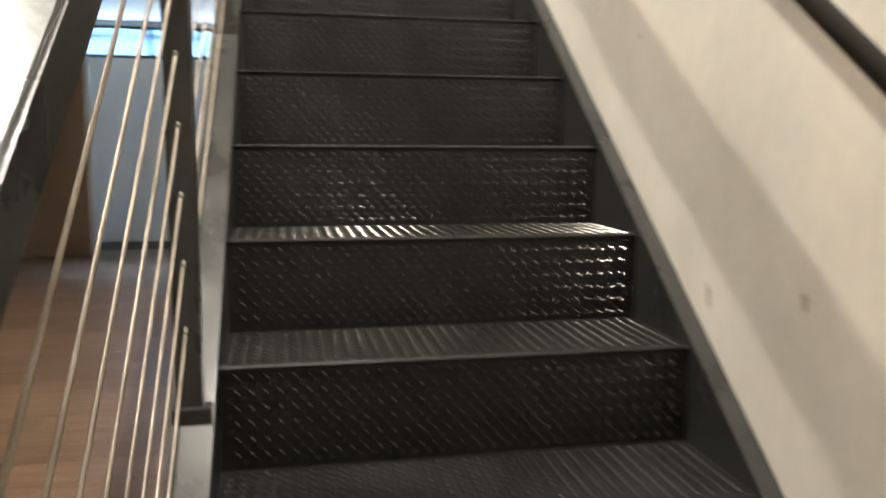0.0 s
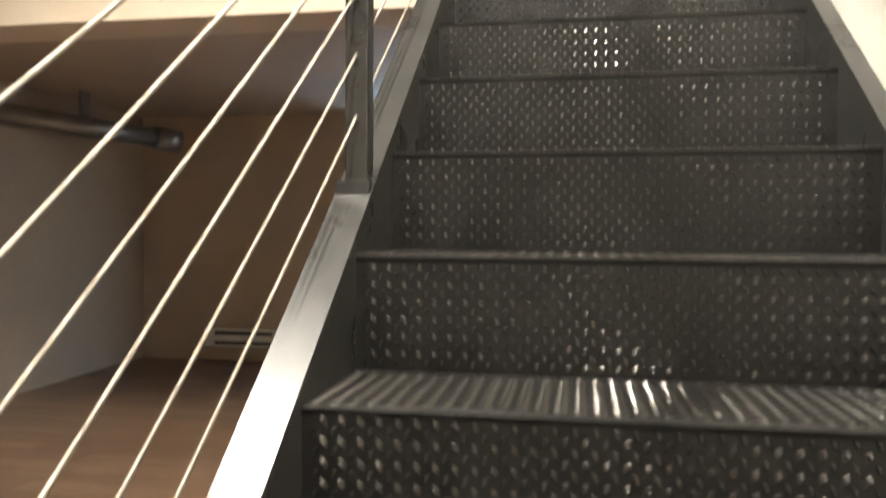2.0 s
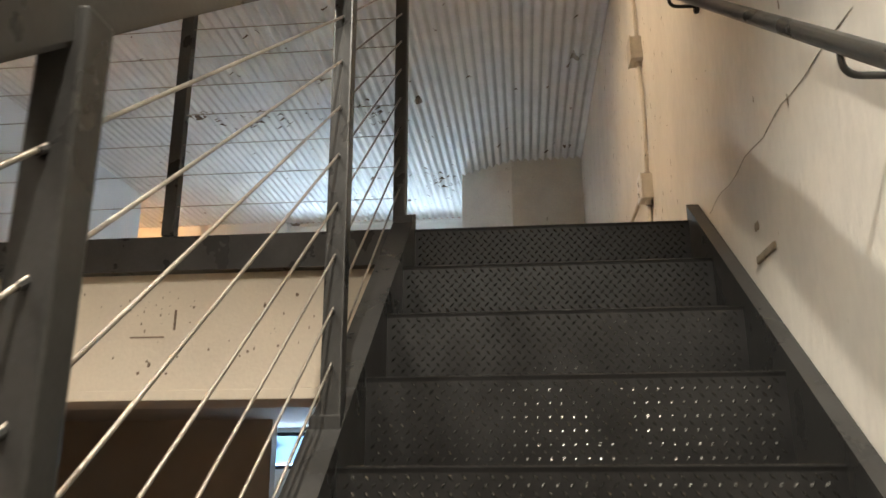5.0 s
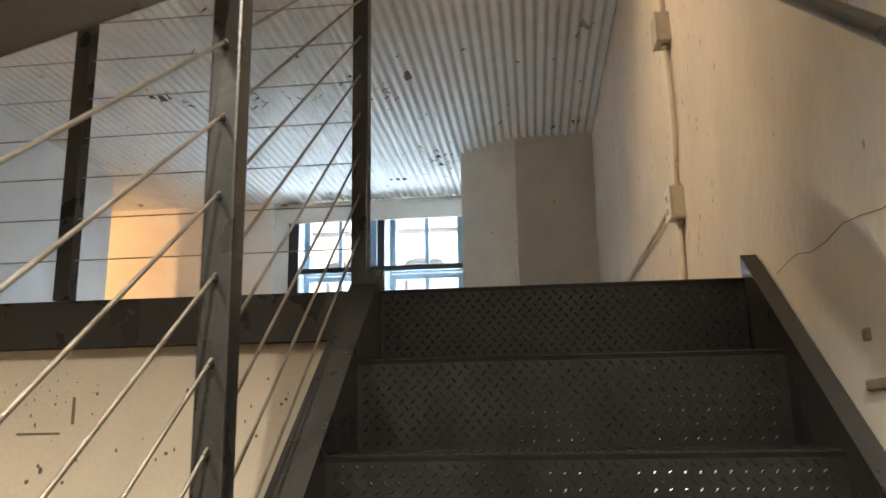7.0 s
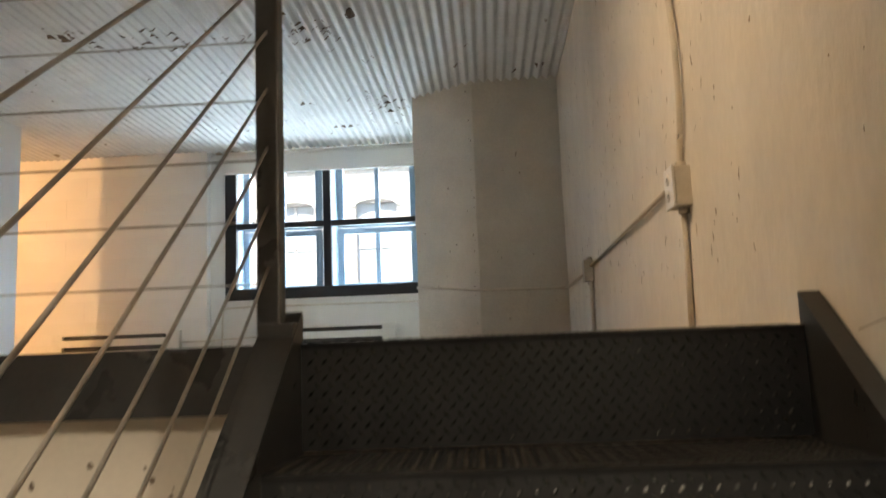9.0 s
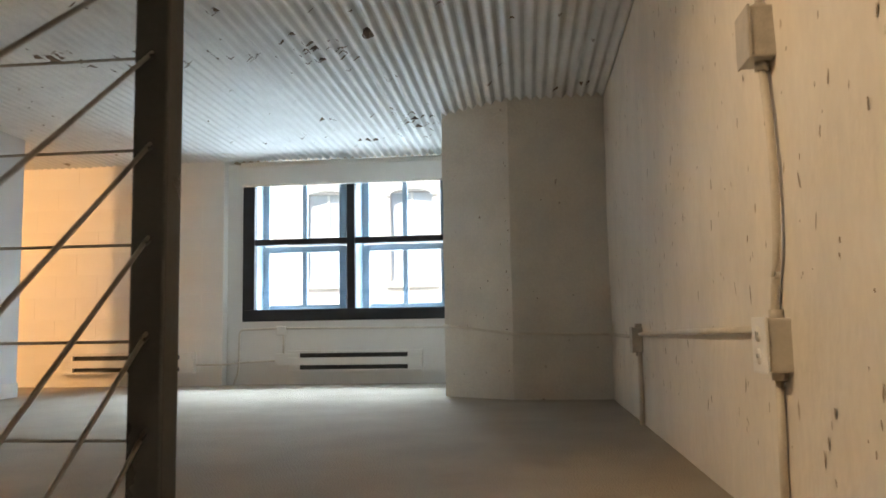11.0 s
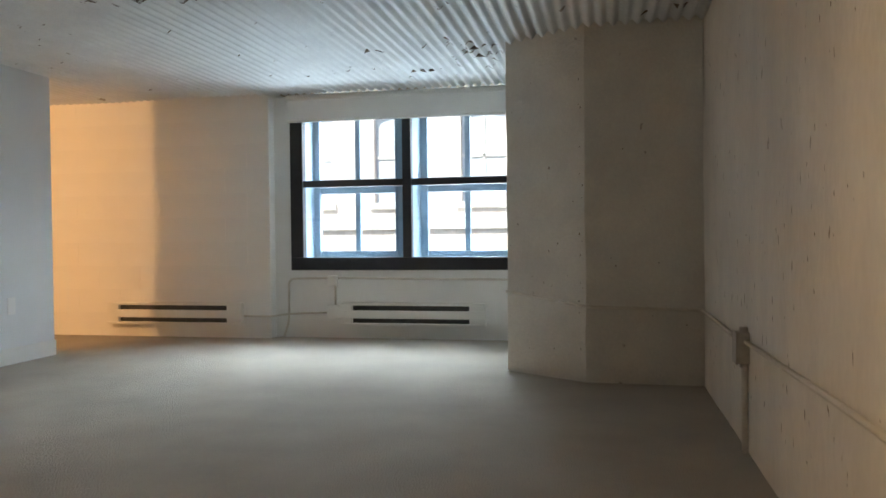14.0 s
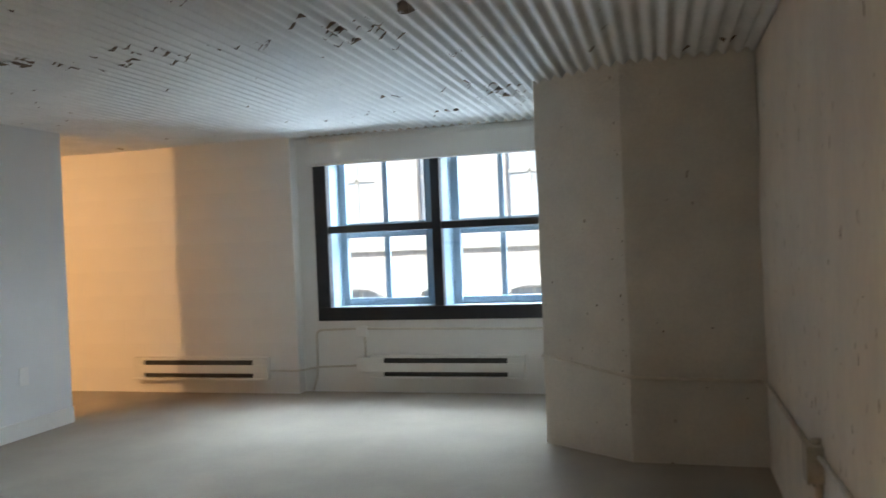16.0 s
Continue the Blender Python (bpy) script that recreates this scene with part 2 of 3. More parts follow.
def rough_wall(name, p0, p1, z0, z1, thick, material, amp=0.006, step=0.06, seed=0.0):
    """A plastered wall with an uneven face from p0 to p1 (plan); the body lies on the right of that way."""
    bm = bmesh.new()
    a, b = Vector((*p0, 0)), Vector((*p1, 0))
    d = (b - a).normalized()
    nrm = Vector((d.y, -d.x, 0))
    nu, nv = max(2, int((b - a).length / step)), max(2, int((z1 - z0) / step))
    grid = []
    for i in range(nu + 1):
        colm = []
        for j in range(nv + 1):
            p = a.lerp(b, i / nu) + Vector((0, 0, z0 + (z1 - z0) * j / nv))
            h = wall_face(p, amp, seed)
            if i in (0, nu):
                h = 0
            colm.append(bm.verts.new(p - nrm * h))
        grid.append(colm)
    for i in range(nu):
        for j in range(nv):
            bm.faces.new((grid[i][j], grid[i + 1][j], grid[i + 1][j + 1], grid[i][j + 1]))
    front = [grid[i][0] for i in range(nu + 1)] + [grid[nu][j] for j in range(1, nv + 1)] + [grid[i][nv] for i in range(nu - 1, -1, -1)] + [grid[0][j] for j in range(nv - 1, 0, -1)]
    back = [bm.verts.new(v.co + nrm * thick) for v in front]
    n = len(front)
    for k in range(n):
        bm.faces.new((front[k], front[(k + 1) % n], back[(k + 1) % n], back[k]))
    bm.faces.new(back)
    ob = mesh_ob(name, bm, material, smooth=True)
    return ob


# ---- structure ----
we = rough_wall("wall_east", (WX, 4.5), (WX, -6.3), 0.0, CEIL + 0.03, -0.25, PLASTER, 0.007, 0.07)
tagged(we, "rough cream painted plaster wall with scuffs and chips", "wall", kind="structure")
floor_up = box("floor_upper", (-7.2, 0.03, ZT - 0.03), (WX, 6.08, ZT), CARPET)
tagged(floor_up, "grey wall-to-wall carpet of the mezzanine", "floor", kind="structure")
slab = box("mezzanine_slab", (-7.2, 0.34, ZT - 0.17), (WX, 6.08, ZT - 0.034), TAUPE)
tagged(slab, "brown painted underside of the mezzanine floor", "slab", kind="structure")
tagged(box("floor", (-7.2, -6.3, -0.06), (WX + 0.2, 6.1, -0.008), mat("subfloor", (0.05, 0.03, 0.02), 0.6)), "dark brown wood floor of the lower level", "floor", kind="structure")

# corrugated iron ceiling
bm = bmesh.new()
pitch, amp = 0.068, 0.014
x0, x1 = -7.2, WX + 0.05
n = int((x1 - x0) / pitch * 6)
ys = [-6.3, -4.0, -2.0, 0.0, 1.0, 2.0, 2.9, 3.6, 4.2, 4.8, 5.4, 5.99]
rows = []
for y in ys:
    r = []
    for i in range(n + 1):
        x = x0 + (x1 - x0) * i / n
        a = amp * (1.0 if x > -1.2 else max(0.45, 1.0 + (x + 1.2) * 0.35))
        dz = a * math.sin(2 * math.pi * x / pitch) + 0.012 * noise.noise(Vector((x * 0.9, y * 0.8, 3)))
        r.append(bm.verts.new((x, y, CEIL + dz)))
    rows.append(r)
for a, b in zip(rows, rows[1:]):
    for i in range(n):
        bm.faces.new((a[i], a[i + 1], b[i + 1], b[i]))
ceiling = mesh_ob("ceiling", bm, TIN, smooth=True)
tagged(ceiling, "white painted corrugated iron ceiling with peeling spots", "ceiling", kind="structure")
tagged(box("ceiling_slab", (-7.3, -6.4, CEIL + 0.035), (WX + 0.3, 6.4, CEIL + 0.2), TAUPE), "slab over the corrugated ceiling", "slab", kind="structure")

# back wall: left part, window recess, pillar
tagged(box("wall_north", (-7.2, 5.934, ZT), (-2.322, 6.3, CEIL + 0.03), WHITE), "white painted block wall with faint joints", "wall", kind="structure")
tagged(boxes("wall_window", [((-2.322, 6.04, ZT), (0.0, 6.42, 3.489)), ((-2.322, 6.25, 4.942), (0.0, 6.42, CEIL + 0.03)), ((-2.322, 6.04, 3.489), (-2.173, 6.42, 4.94)), ((-0.155, 6.04, 3.489), (0.0, 6.42, 4.94))], WHITE), "white painted wall round the window", "wall", kind="structure")
PL, PC, PW = (-0.188, 4.676), (0.296, 4.344), (WX, 4.334)
bm = bmesh.new()
plan = [PL, PC, PW, (WX, 6.08), (-0.193, 6.08)]
nz = 24
rings = []
for j in range(nz + 1):
    z = ZT + (CEIL + 0.02 - ZT) * j / nz
    ring = []
    for a, b in zip(plan, plan[1:] + plan[:1]):
        for k in range(8):
            p = Vector((*a, z)).lerp(Vector((*b, z)), k / 8)
            ring.append(bm.verts.new(p + noise.noise_vector(p * 3) * 0.007 * Vector((1, 1, 0)).length * 0.7))
    rings.append(ring)
for a, b in zip(rings, rings[1:]):
    m = len(a)
    for k in range(m):
        bm.faces.new((a[k], a[(k + 1) % m], b[(k + 1) % m], b[k]))
bm.faces.new(rings[0])
bm.faces.new(rings[-1])
tagged(mesh_ob("pillar", bm, PILLAR), "chipped off-white painted concrete pillar in the corner", "pillar", kind="structure")
# partition with the lit room behind it
tagged(box("wall_partition", (-3.67, 2.26, ZT), (-3.552, 4.872, CEIL + 0.02), GREYW), "smooth pale grey painted partition wall", "wall", kind="structure")
tagged(box("baseboard", (-3.552, 2.26, ZT), (-3.537, 4.872, ZT + 0.11), ENAMEL, 0.003), "white painted baseboard", "trim", kind="structure")
tagged(boxes("trim", [((-3.685, 2.235, ZT), (-3.537, 2.26, CEIL + 0.01))], ENAMEL, 0.003), "white painted trim on the partition end", "trim", kind="structure")
tagged(box("wall_alcove", (-5.95, 0.06, ZT), (-5.8, 5.93, CEIL + 0.02), WHITE), "plain cream wall of the lit side room", "wall", kind="structure")
# outer shell
tagged(box("wall_west", (-7.4, -6.3, 0), (-7.2, 6.3, CEIL + 0.05), WHITE), "plain wall", "wall", kind="structure")
tagged(box("wall_south", (-7.4, -6.5, 0), (WX + 0.25, -6.3, CEIL + 0.05), WHITE), "plain cream wall", "wall", kind="structure")
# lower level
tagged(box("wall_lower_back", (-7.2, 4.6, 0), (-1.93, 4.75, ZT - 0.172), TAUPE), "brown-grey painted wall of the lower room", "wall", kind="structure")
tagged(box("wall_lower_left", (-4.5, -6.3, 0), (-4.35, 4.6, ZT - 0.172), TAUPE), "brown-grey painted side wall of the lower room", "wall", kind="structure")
tagged(boxes("wall_lower_north", [((-3.0, 5.9, 0), (WX, 6.1, 2.2)), ((-3.0, 5.9, 2.58), (WX, 6.1, ZT - 0.172)), ((-3.1, 4.75, 0), (-3.0, 6.1, ZT - 0.172))], GREYW), "pale wall below a high window", "wall", kind="structure")
tagged(box("baseboard_lower", (-4.35, 4.585, 0), (-1.93, 4.6, 0.1), TAUPE, 0.003), "brown painted baseboard", "trim", kind="structure")

# mezzanine edge: steel channel and beige beam under it
edge = empty("mezzanine_edge_beam", (-3.3, 0.0, ZT), "dark grey steel channel along the mezzanine edge", "beam", kind="structure")
under(edge, boxes("web", [((-7.2, -0.012, ZT - 0.122), (-0.07, 0.0, ZT))], STEEL), boxes("flange", [((-7.2, 0.0, ZT - 0.122), (-0.07, 0.048, ZT - 0.112)), ((-7.2, 0.0, ZT - 0.010), (-0.07, 0.029, ZT + 0.001))], STEEL))
bm = bmesh.new()
add_box(bm, (-7.2, 0.03, ZT - 0.52), (WX, 0.33, ZT - 0.124))
tagged(mesh_ob("dropped_beam", bm, BEIGE), "beige painted dropped beam with nail holes under the mezzanine", "beam", kind="structure")
tagged(box("beam_trim", (-7.2, 0.022, ZT - 0.556), (WX, 0.34, ZT - 0.521), BEIGE, 0.004), "beige trim strip along the beam", "trim", kind="structure")
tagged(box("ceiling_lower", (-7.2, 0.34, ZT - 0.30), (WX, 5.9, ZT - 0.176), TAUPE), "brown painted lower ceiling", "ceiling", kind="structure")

# ---- stair ----
stair = empty("steel_stair", (SW / 2, -NSTEP * RUN, 0), "black steel stair with chequer plate treads and channel stringers", "stairs")


def lug(bm, c, u, v, nrm, turn):
    """One raised lens of the chequer plate."""
    a = math.cos(turn) * u + math.sin(turn) * v
    b = -math.sin(turn) * u + math.cos(turn) * v
    L, W, H = 0.0098, 0.0032, 0.0019
    p = [c - a * L, c - b * W, c + a * L, c + b * W]
    q = [c - a * L * 0.45 + nrm * H, c + a * L * 0.45 + nrm * H]
    v0, v1, v2, v3 = [bm.verts.new(x) for x in p]
    t0, t1 = [bm.verts.new(x) for x in q]
    for f in ((v0, v1, t0), (v1, t1, t0), (v1, v2, t1), (v2, v3, t1), (v3, t0, t1), (v3, v0, t0)):
        bm.faces.new(f).material_index = 1


def chequer(bm, o, u, v, nrm, lu, lv, pitch=0.0255):
    """Two interleaved square grids of lugs that lean opposite ways."""
    nu, nv = int(lu / pitch), int(lv / pitch)
    for i in range(nu):
        for j in range(nv):
            for off, lean in ((0.27, 45), (0.77, -45)):
                lug(bm, o + u * ((i + off) * lu / nu) + v * ((j + off) * lv / nv), u, v, nrm, radians(lean))


def step_mesh():
    """One bent plate: riser, nose and tread, with its nose at the origin."""
    bm = bmesh.new()
    t = 0.006
    prof = [(0.004, -RISE + 0.0), (0.004, -0.012), (0.001, -0.003), (0.006, 0.0), (RUN + 0.003, 0.0), (RUN + 0.003, -t), (0.012, -t), (0.004 + t + 0.001, -0.014), (0.004 + t, -RISE)]
    a = [bm.verts.new((-0.003, y, z)) for y, z in prof]
    b = [bm.verts.new((SW + 0.008, y, z)) for y, z in prof]
    k = len(prof)
    for i in range(k):
        bm.faces.new((a[i], a[(i + 1) % k], b[(i + 1) % k], b[i]))
    bm.faces.new(a)
    bm.faces.new(b[::-1])
    bmesh.ops.recalc_face_normals(bm, faces=bm.faces)
    X, Y, Z = Vector((1, 0, 0)), Vector((0, 1, 0)), Vector((0, 0, 1))
    chequer(bm, Vector((0.01, 0.012, 0)), X, Y, Z, SW - 0.02, RUN - 0.02)
    chequer(bm, Vector((0.01, 0.004, -RISE + 0.008)), X, Z, -Y, SW - 0.02, RISE - 0.022)
    me = bpy.data.meshes.new("tread")
    bm.to_mesh(me)
    bm.free()
    me.materials.append(PLATE)
    me.materials.append(LUG)
    return me


TREAD = step_mesh()
for k in range(NSTEP):
    ob = new("tread", TREAD)
    ob.location = (0, -k * RUN, ZT - k * RISE)
    if k == 0:
        ob.location.z = ZT + 0.002
    under(stair, ob)


def stringer(xa, xb, inner):
    """A sloped steel channel: web and two flanges, cut upright at the head and level at the foot."""
    bm = bmesh.new()
    up, depth = 0.0, 0.30
    yt, yb = 0.02, -NSTEP * RUN - 0.03

    def slab(x0, x1, o0, o1, yhi=yt):
        f0, f1 = [(lambda y, o=o: (o + flange_up(y)) if o > -0.1 else o) for o in (o0, o1)]
        cut = [yb + (yhi - yb) * k / 60 for k in range(61)]
        pts = [(y, max(0.0, nose_z(y) + f0(y))) for y in cut] + [(y, max(0.009, nose_z(y) + f1(y))) for y in reversed(cut)]
        a = [bm.verts.new((x0, y, z)) for y, z in pts]
        b = [bm.verts.new((x1, y, z)) for y, z in pts]
        n = len(pts)
        for i in range(n):
            bm.faces.new((a[i], a[(i + 1) % n], b[(i + 1) % n], b[i]))
        for k in range(n // 2 - 1):
            bm.faces.new((a[k], a[k + 1], a[n - 2 - k], a[n - 1 - k]))
            bm.faces.new((b[k], b[k + 1], b[n - 2 - k], b[n - 1 - k]))
    web = (xb - 0.008, xb) if inner == "right" else (xa, xa + 0.008)
    slab(*web, -depth, up - 0.0085)
    slab(xa, xb, up - 0.008, up)
    slab(xa, xb, -depth - 0.008, -depth, 0.0)
    ob = mesh_ob("stringer", bm, STEEL)
    under(stair, ob)


stringer(-0.068, -0.001, "right")
stringer(SW + 0.006, WX - 0.004, "left")
# rounded end cap plates at the head
for xa, xb in ((-0.068, -0.001), (SW + 0.010, WX - 0.004)):
    bm = bmesh.new()
    add_box(bm, (xa, 0.012, ZT - 0.15), (xb, 0.034, ZT + 0.058), 0.008)
    under(stair, mesh_ob("end_plate", bm, STEEL))

# ---- railings ----
rail = empty("cable_railing", (-0.035, -1.0, ZT), "dark steel post railing with sloped stainless cables", "railing")
POSTS_Y = [-3.86, -2.9, -1.93, -0.965, -0.012]
PW2 = 0.0215
SPACING = dict(zip(POSTS_Y, (0.102, 0.1095, 0.111, 0.111, 0.112)))
POST_X = dict(zip(POSTS_Y, (-0.04, -0.04, -0.031, -0.028, -0.05)))
for y in POSTS_Y:
    zb = nose_z(y) + flange_up(y)
    bm = bmesh.new()
    add_box(bm, (POST_X[y] - PW2, y - PW2, zb - (0.02 if y > -3.7 else zb)), (POST_X[y] + PW2, y + PW2, nose_z(y) + rail_up(y) + 0.01), 0.004)
    under(rail, mesh_ob("post", bm, STEEL))
    bm = bmesh.new()
    add_box(bm, (-0.066, y - 0.033, zb - 0.026), (-0.003, y + 0.033, zb + 0.002), 0.002)
    under(rail, mesh_ob("base_weld", bm, STEEL))
    for j in range(8):
        z = nose_z(y) + 0.162 + j * SPACING[y]
        for s in (-1, 1):
            bm = bmesh.new()
            add_tube(bm, [(POST_X[y], y + s * (PW2 - 0.004), z + s * PW2 * SLOPE), (POST_X[y], y + s * (PW2 + 0.010), z + s * (PW2 + 0.012) * SLOPE)], 0.0042, 8)
            under(rail, mesh_ob("ferrule", bm, STEEL))
for j in range(8):
    run = [(POST_X[y], y, nose_z(y) + 0.162 + j * SPACING[y]) for y in POSTS_Y]
    under(rail, tube("cable", run, 0.0028, WIRE, seg=8))


def sloped_bar(name, xa, xb, y0, y1, o0, o1, material):
    bm = bmesh.new()
    r0, r1 = nose_z(y0) + rail_up(y0), nose_z(y1) + rail_up(y1)
    pts = [(y0, r0 + o0), (y1, r1 + o0), (y1, r1 + o1), (y0, r0 + o1)]
    a = [bm.verts.new((xa, y, z)) for y, z in pts]
    b = [bm.verts.new((xb, y, z)) for y, z in pts]
    for i in range(4):
        bm.faces.new((a[i], a[(i + 1) % 4], b[(i + 1) % 4], b[i]))
    bm.faces.new(a)
    bm.faces.new(b[::-1])
    bmesh.ops.bevel(bm, geom=list(bm.edges), offset=0.005, segments=2, affect="EDGES")
    return mesh_ob(name, bm, material)


under(rail, sloped_bar("top_rail", -0.088, -0.02, -3.92, 0.02, 0.0, 0.075, STEEL))

guard = empty("mezzanine_guard", (-3.3, -0.02, ZT), "dark steel guard rail with level cables along the mezzanine edge", "railing")
GX = [-0.862, -1.668, -2.474, -3.28, -4.086, -4.892]
for x in GX:
    bm = bmesh.new()
    add_box(bm, (x - PW2, -0.02, ZT + 0.002), (x + PW2, 0.023, ZT + 1.09), 0.004)
    under(guard, mesh_ob("post", bm, STEEL))
for j in range(8):
    z = ZT + 0.113 + j * 0.117
    under(guard, tube("cable", [(-7.2, 0.0, z), (-0.04, 0.0, z)], 0.0019, WIRE, seg=8))
under(guard, box("top_rail", (-7.2, -0.035, ZT + 1.09), (-0.092, 0.04, ZT + 1.145), STEEL, 0.005))

# wall handrail
hr = empty("wall_handrail", (WX, -1.8, nose_z(-1.8) + 0.8), "round black steel handrail on wall brackets", "handrail")
HX = 0.855
y0, y1 = -3.95, 0.25
under(hr, tube("pipe", [(HX, y0, nose_z(y0) + 0.877), (HX, y1, nose_z(y1) + 0.877)], 0.0165, STEEL, seg=16))
for y in (-3.63, -2.49, -1.35, -0.21):
    z = nose_z(y) + 0.877
    under(hr, tube("bracket", bend([(HX, y, z - 0.015), (HX, y, z - 0.058), (WX + 0.01, y, z - 0.062)], 0.028), 0.006, STEEL, seg=8))
    under(hr, tube("rosette", [(WX - 0.007, y, z - 0.062), (WX + 0.012, y, z - 0.062)], 0.024, STEEL, seg=16))

# ---- window ----
WY = 6.045
W0, W1, WB, WT = -2.173, -0.155, 3.489, 4.94
win = empty("window_1", ((W0 + W1) / 2, WY, WB), "black framed double window with pale inner sashes", "window", kind="structure")
MX = -1.168
under(win, boxes("frame", [((W0, WY - 0.025, WB), (W1, WY + 0.05, WB + 0.105)), ((W0, WY - 0.025, WT - 0.06), (W1, WY + 0.05, WT)), ((W0, WY - 0.025, WB + 0.105), (W0 + 0.11, WY + 0.05, WT - 0.06)), ((W1 - 0.11, WY - 0.025, WB + 0.105), (W1, WY + 0.05, WT - 0.06)), ((MX - 0.036, WY - 0.025, WB + 0.105), (MX + 0.036, WY + 0.05, WT - 0.06))], NAVY, 0.004))
for a, b, sa, sb in ((W0 + 0.11, MX - 0.036, -2.085, -1.285), (MX + 0.036, W1 - 0.11, -1.122, -0.322)):
    under(win, box("meeting_rail", (a, WY - 0.015, 4.180), (b, WY + 0.04, 4.236), NAVY, 0.004))
    for z0, z1 in ((WB + 0.095, 4.195), (4.205, WT - 0.03)):
        ya, yb = WY + 0.29, WY + 0.335
        s = 0.063
        mx = (sa + sb) / 2 + 0.002
        under(win, boxes("sash", [((sa, ya, z0), (sa + s, yb, z1)), ((sb - s, ya, z0), (sb, yb, z1)), ((sa + s, ya, z0), (sb - s, yb, z0 + s - 0.006)), ((sa + s, ya, z1 - s + 0.006), (sb - s, yb, z1)), ((mx - 0.023, ya + 0.004, z0 + s - 0.006), (mx + 0.023, yb - 0.004, z1 - s + 0.006))], SASH, 0.004))
        # thin inner beads round the opening
        under(win, boxes("bead", [((sa + s - 0.014, ya - 0.012, z0 + 0.02), (sa + s - 0.002, ya, z1 - 0.02)), ((sb - s + 0.002, ya - 0.012, z0 + 0.02), (sb - s + 0.014, ya, z1 - 0.02))], SASH, 0.002))
        p = box("pane", (sa + s, WY + 0.312, z0 + s), (sb - s, WY + 0.316, z1 - s), GLASS)
        p.visible_shadow = False
        under(win, p)
        p = box("storm_pane", (a, WY + 0.012, z0), (b, WY + 0.016, z1), GLASS)
        p.visible_shadow = False
        under(win, p)


def jamb(near, far):
    """A splayed upright lining between the frame and the outer sashes."""
    bm = bmesh.new()
    y0, y1 = WY + 0.05, WY + 0.36
    lo = [bm.verts.new((x, y, WB)) for x, y in ((near[0], y0), (near[1], y0), (far[1], y1), (far[0], y1))]
    hi = [bm.verts.new((v.co.x, v.co.y, WT)) for v in lo]
    for k in range(4):
        bm.faces.new((lo[k], lo[(k + 1) % 4], hi[(k + 1) % 4], hi[k]))
    bm.faces.new(lo)
    bm.faces.new(hi)
    under(win, mesh_ob("jamb", bm, SASH))


jamb((W0 + 0.002, W0 + 0.095), (W0 + 0.002, -2.08))
jamb((MX - 0.034, MX + 0.034), (-1.29, -1.117))
jamb((W1 - 0.105, W1 - 0.002), (-0.327, W1 - 0.002))
under(win, boxes("sill", [((W0 + 0.1, WY + 0.05, WB + 0.002), (W1 - 0.1, WY + 0.36, WB + 0.093))], SASH, 0.004))
bl = empty("roller_blind", (-1.17, 5.98, 4.72), "rolled-up white roller blind above the window", "blind")
under(bl, tube("roll", [(-2.165, 5.962, 4.905), (-0.2, 5.962, 4.905)], 0.036, BLIND, seg=20))
under(bl, box("cloth", (-2.155, 5.93, 4.715), (-0.2, 5.936, 4.905), BLIND, 0.002))
under(bl, tube("hem_bar", [(-2.155, 5.933, 4.718), (-0.2, 5.933, 4.718)], 0.011, BLIND, seg=10))


def heater(x0, x1, y, z):
    """A baseboard heater on the wall at y: hollow body with two long slots and end caps."""
    h = empty("baseboard_heater", ((x0 + x1) / 2, y, z), "off-white enamelled electric baseboard heater on the wall", "heater", group="baseboard heaters")
    d = 0.065
    w = x1 - x0
    c = 0.13
    under(h, boxes("body", [((x0, y - 0.012, z), (x1, y - 0.001, z + 0.182)), ((x0, y - d, z + 0.160), (x1, y - 0.012, z + 0.182)), ((x0, y - d - 0.006, z + 0.055), (x1, y - d + 0.004, z + 0.122)), ((x0, y - d - 0.012, z), (x1, y - 0.012, z + 0.016)), ((x0, y - d, z + 0.016), (x0 + c * 0.8, y - 0.012, z + 0.160)), ((x1 - c, y - d, z + 0.016), (x1, y - 0.012, z + 0.160))], ENAMEL, 0.003))
    under(h, boxes("grille", [((x0 + c * 0.8, y - 0.035, z + 0.016), (x1 - c, y - 0.014, z + 0.159))], SLOT))
    return h


heater(-3.80, -2.56, 5.93, 3.04)
heater(-1.735, -0.525, 6.04, 3.04)
jb = empty("heater_junction_box", (-1.80, 6.04, 3.1), "off-white junction box at the heater end", "box")
under(jb, box("cover", (-1.85, 5.975, 3.09), (-1.73, 6.038, 3.2), ENAMEL, 0.004))

# ---- conduits ----


def conduit(name, pts, label, r=0.0095):
    return tagged(tube(name, bend(pts, 0.05), r, PIPE, seg=10), label, "conduit", group="conduits")


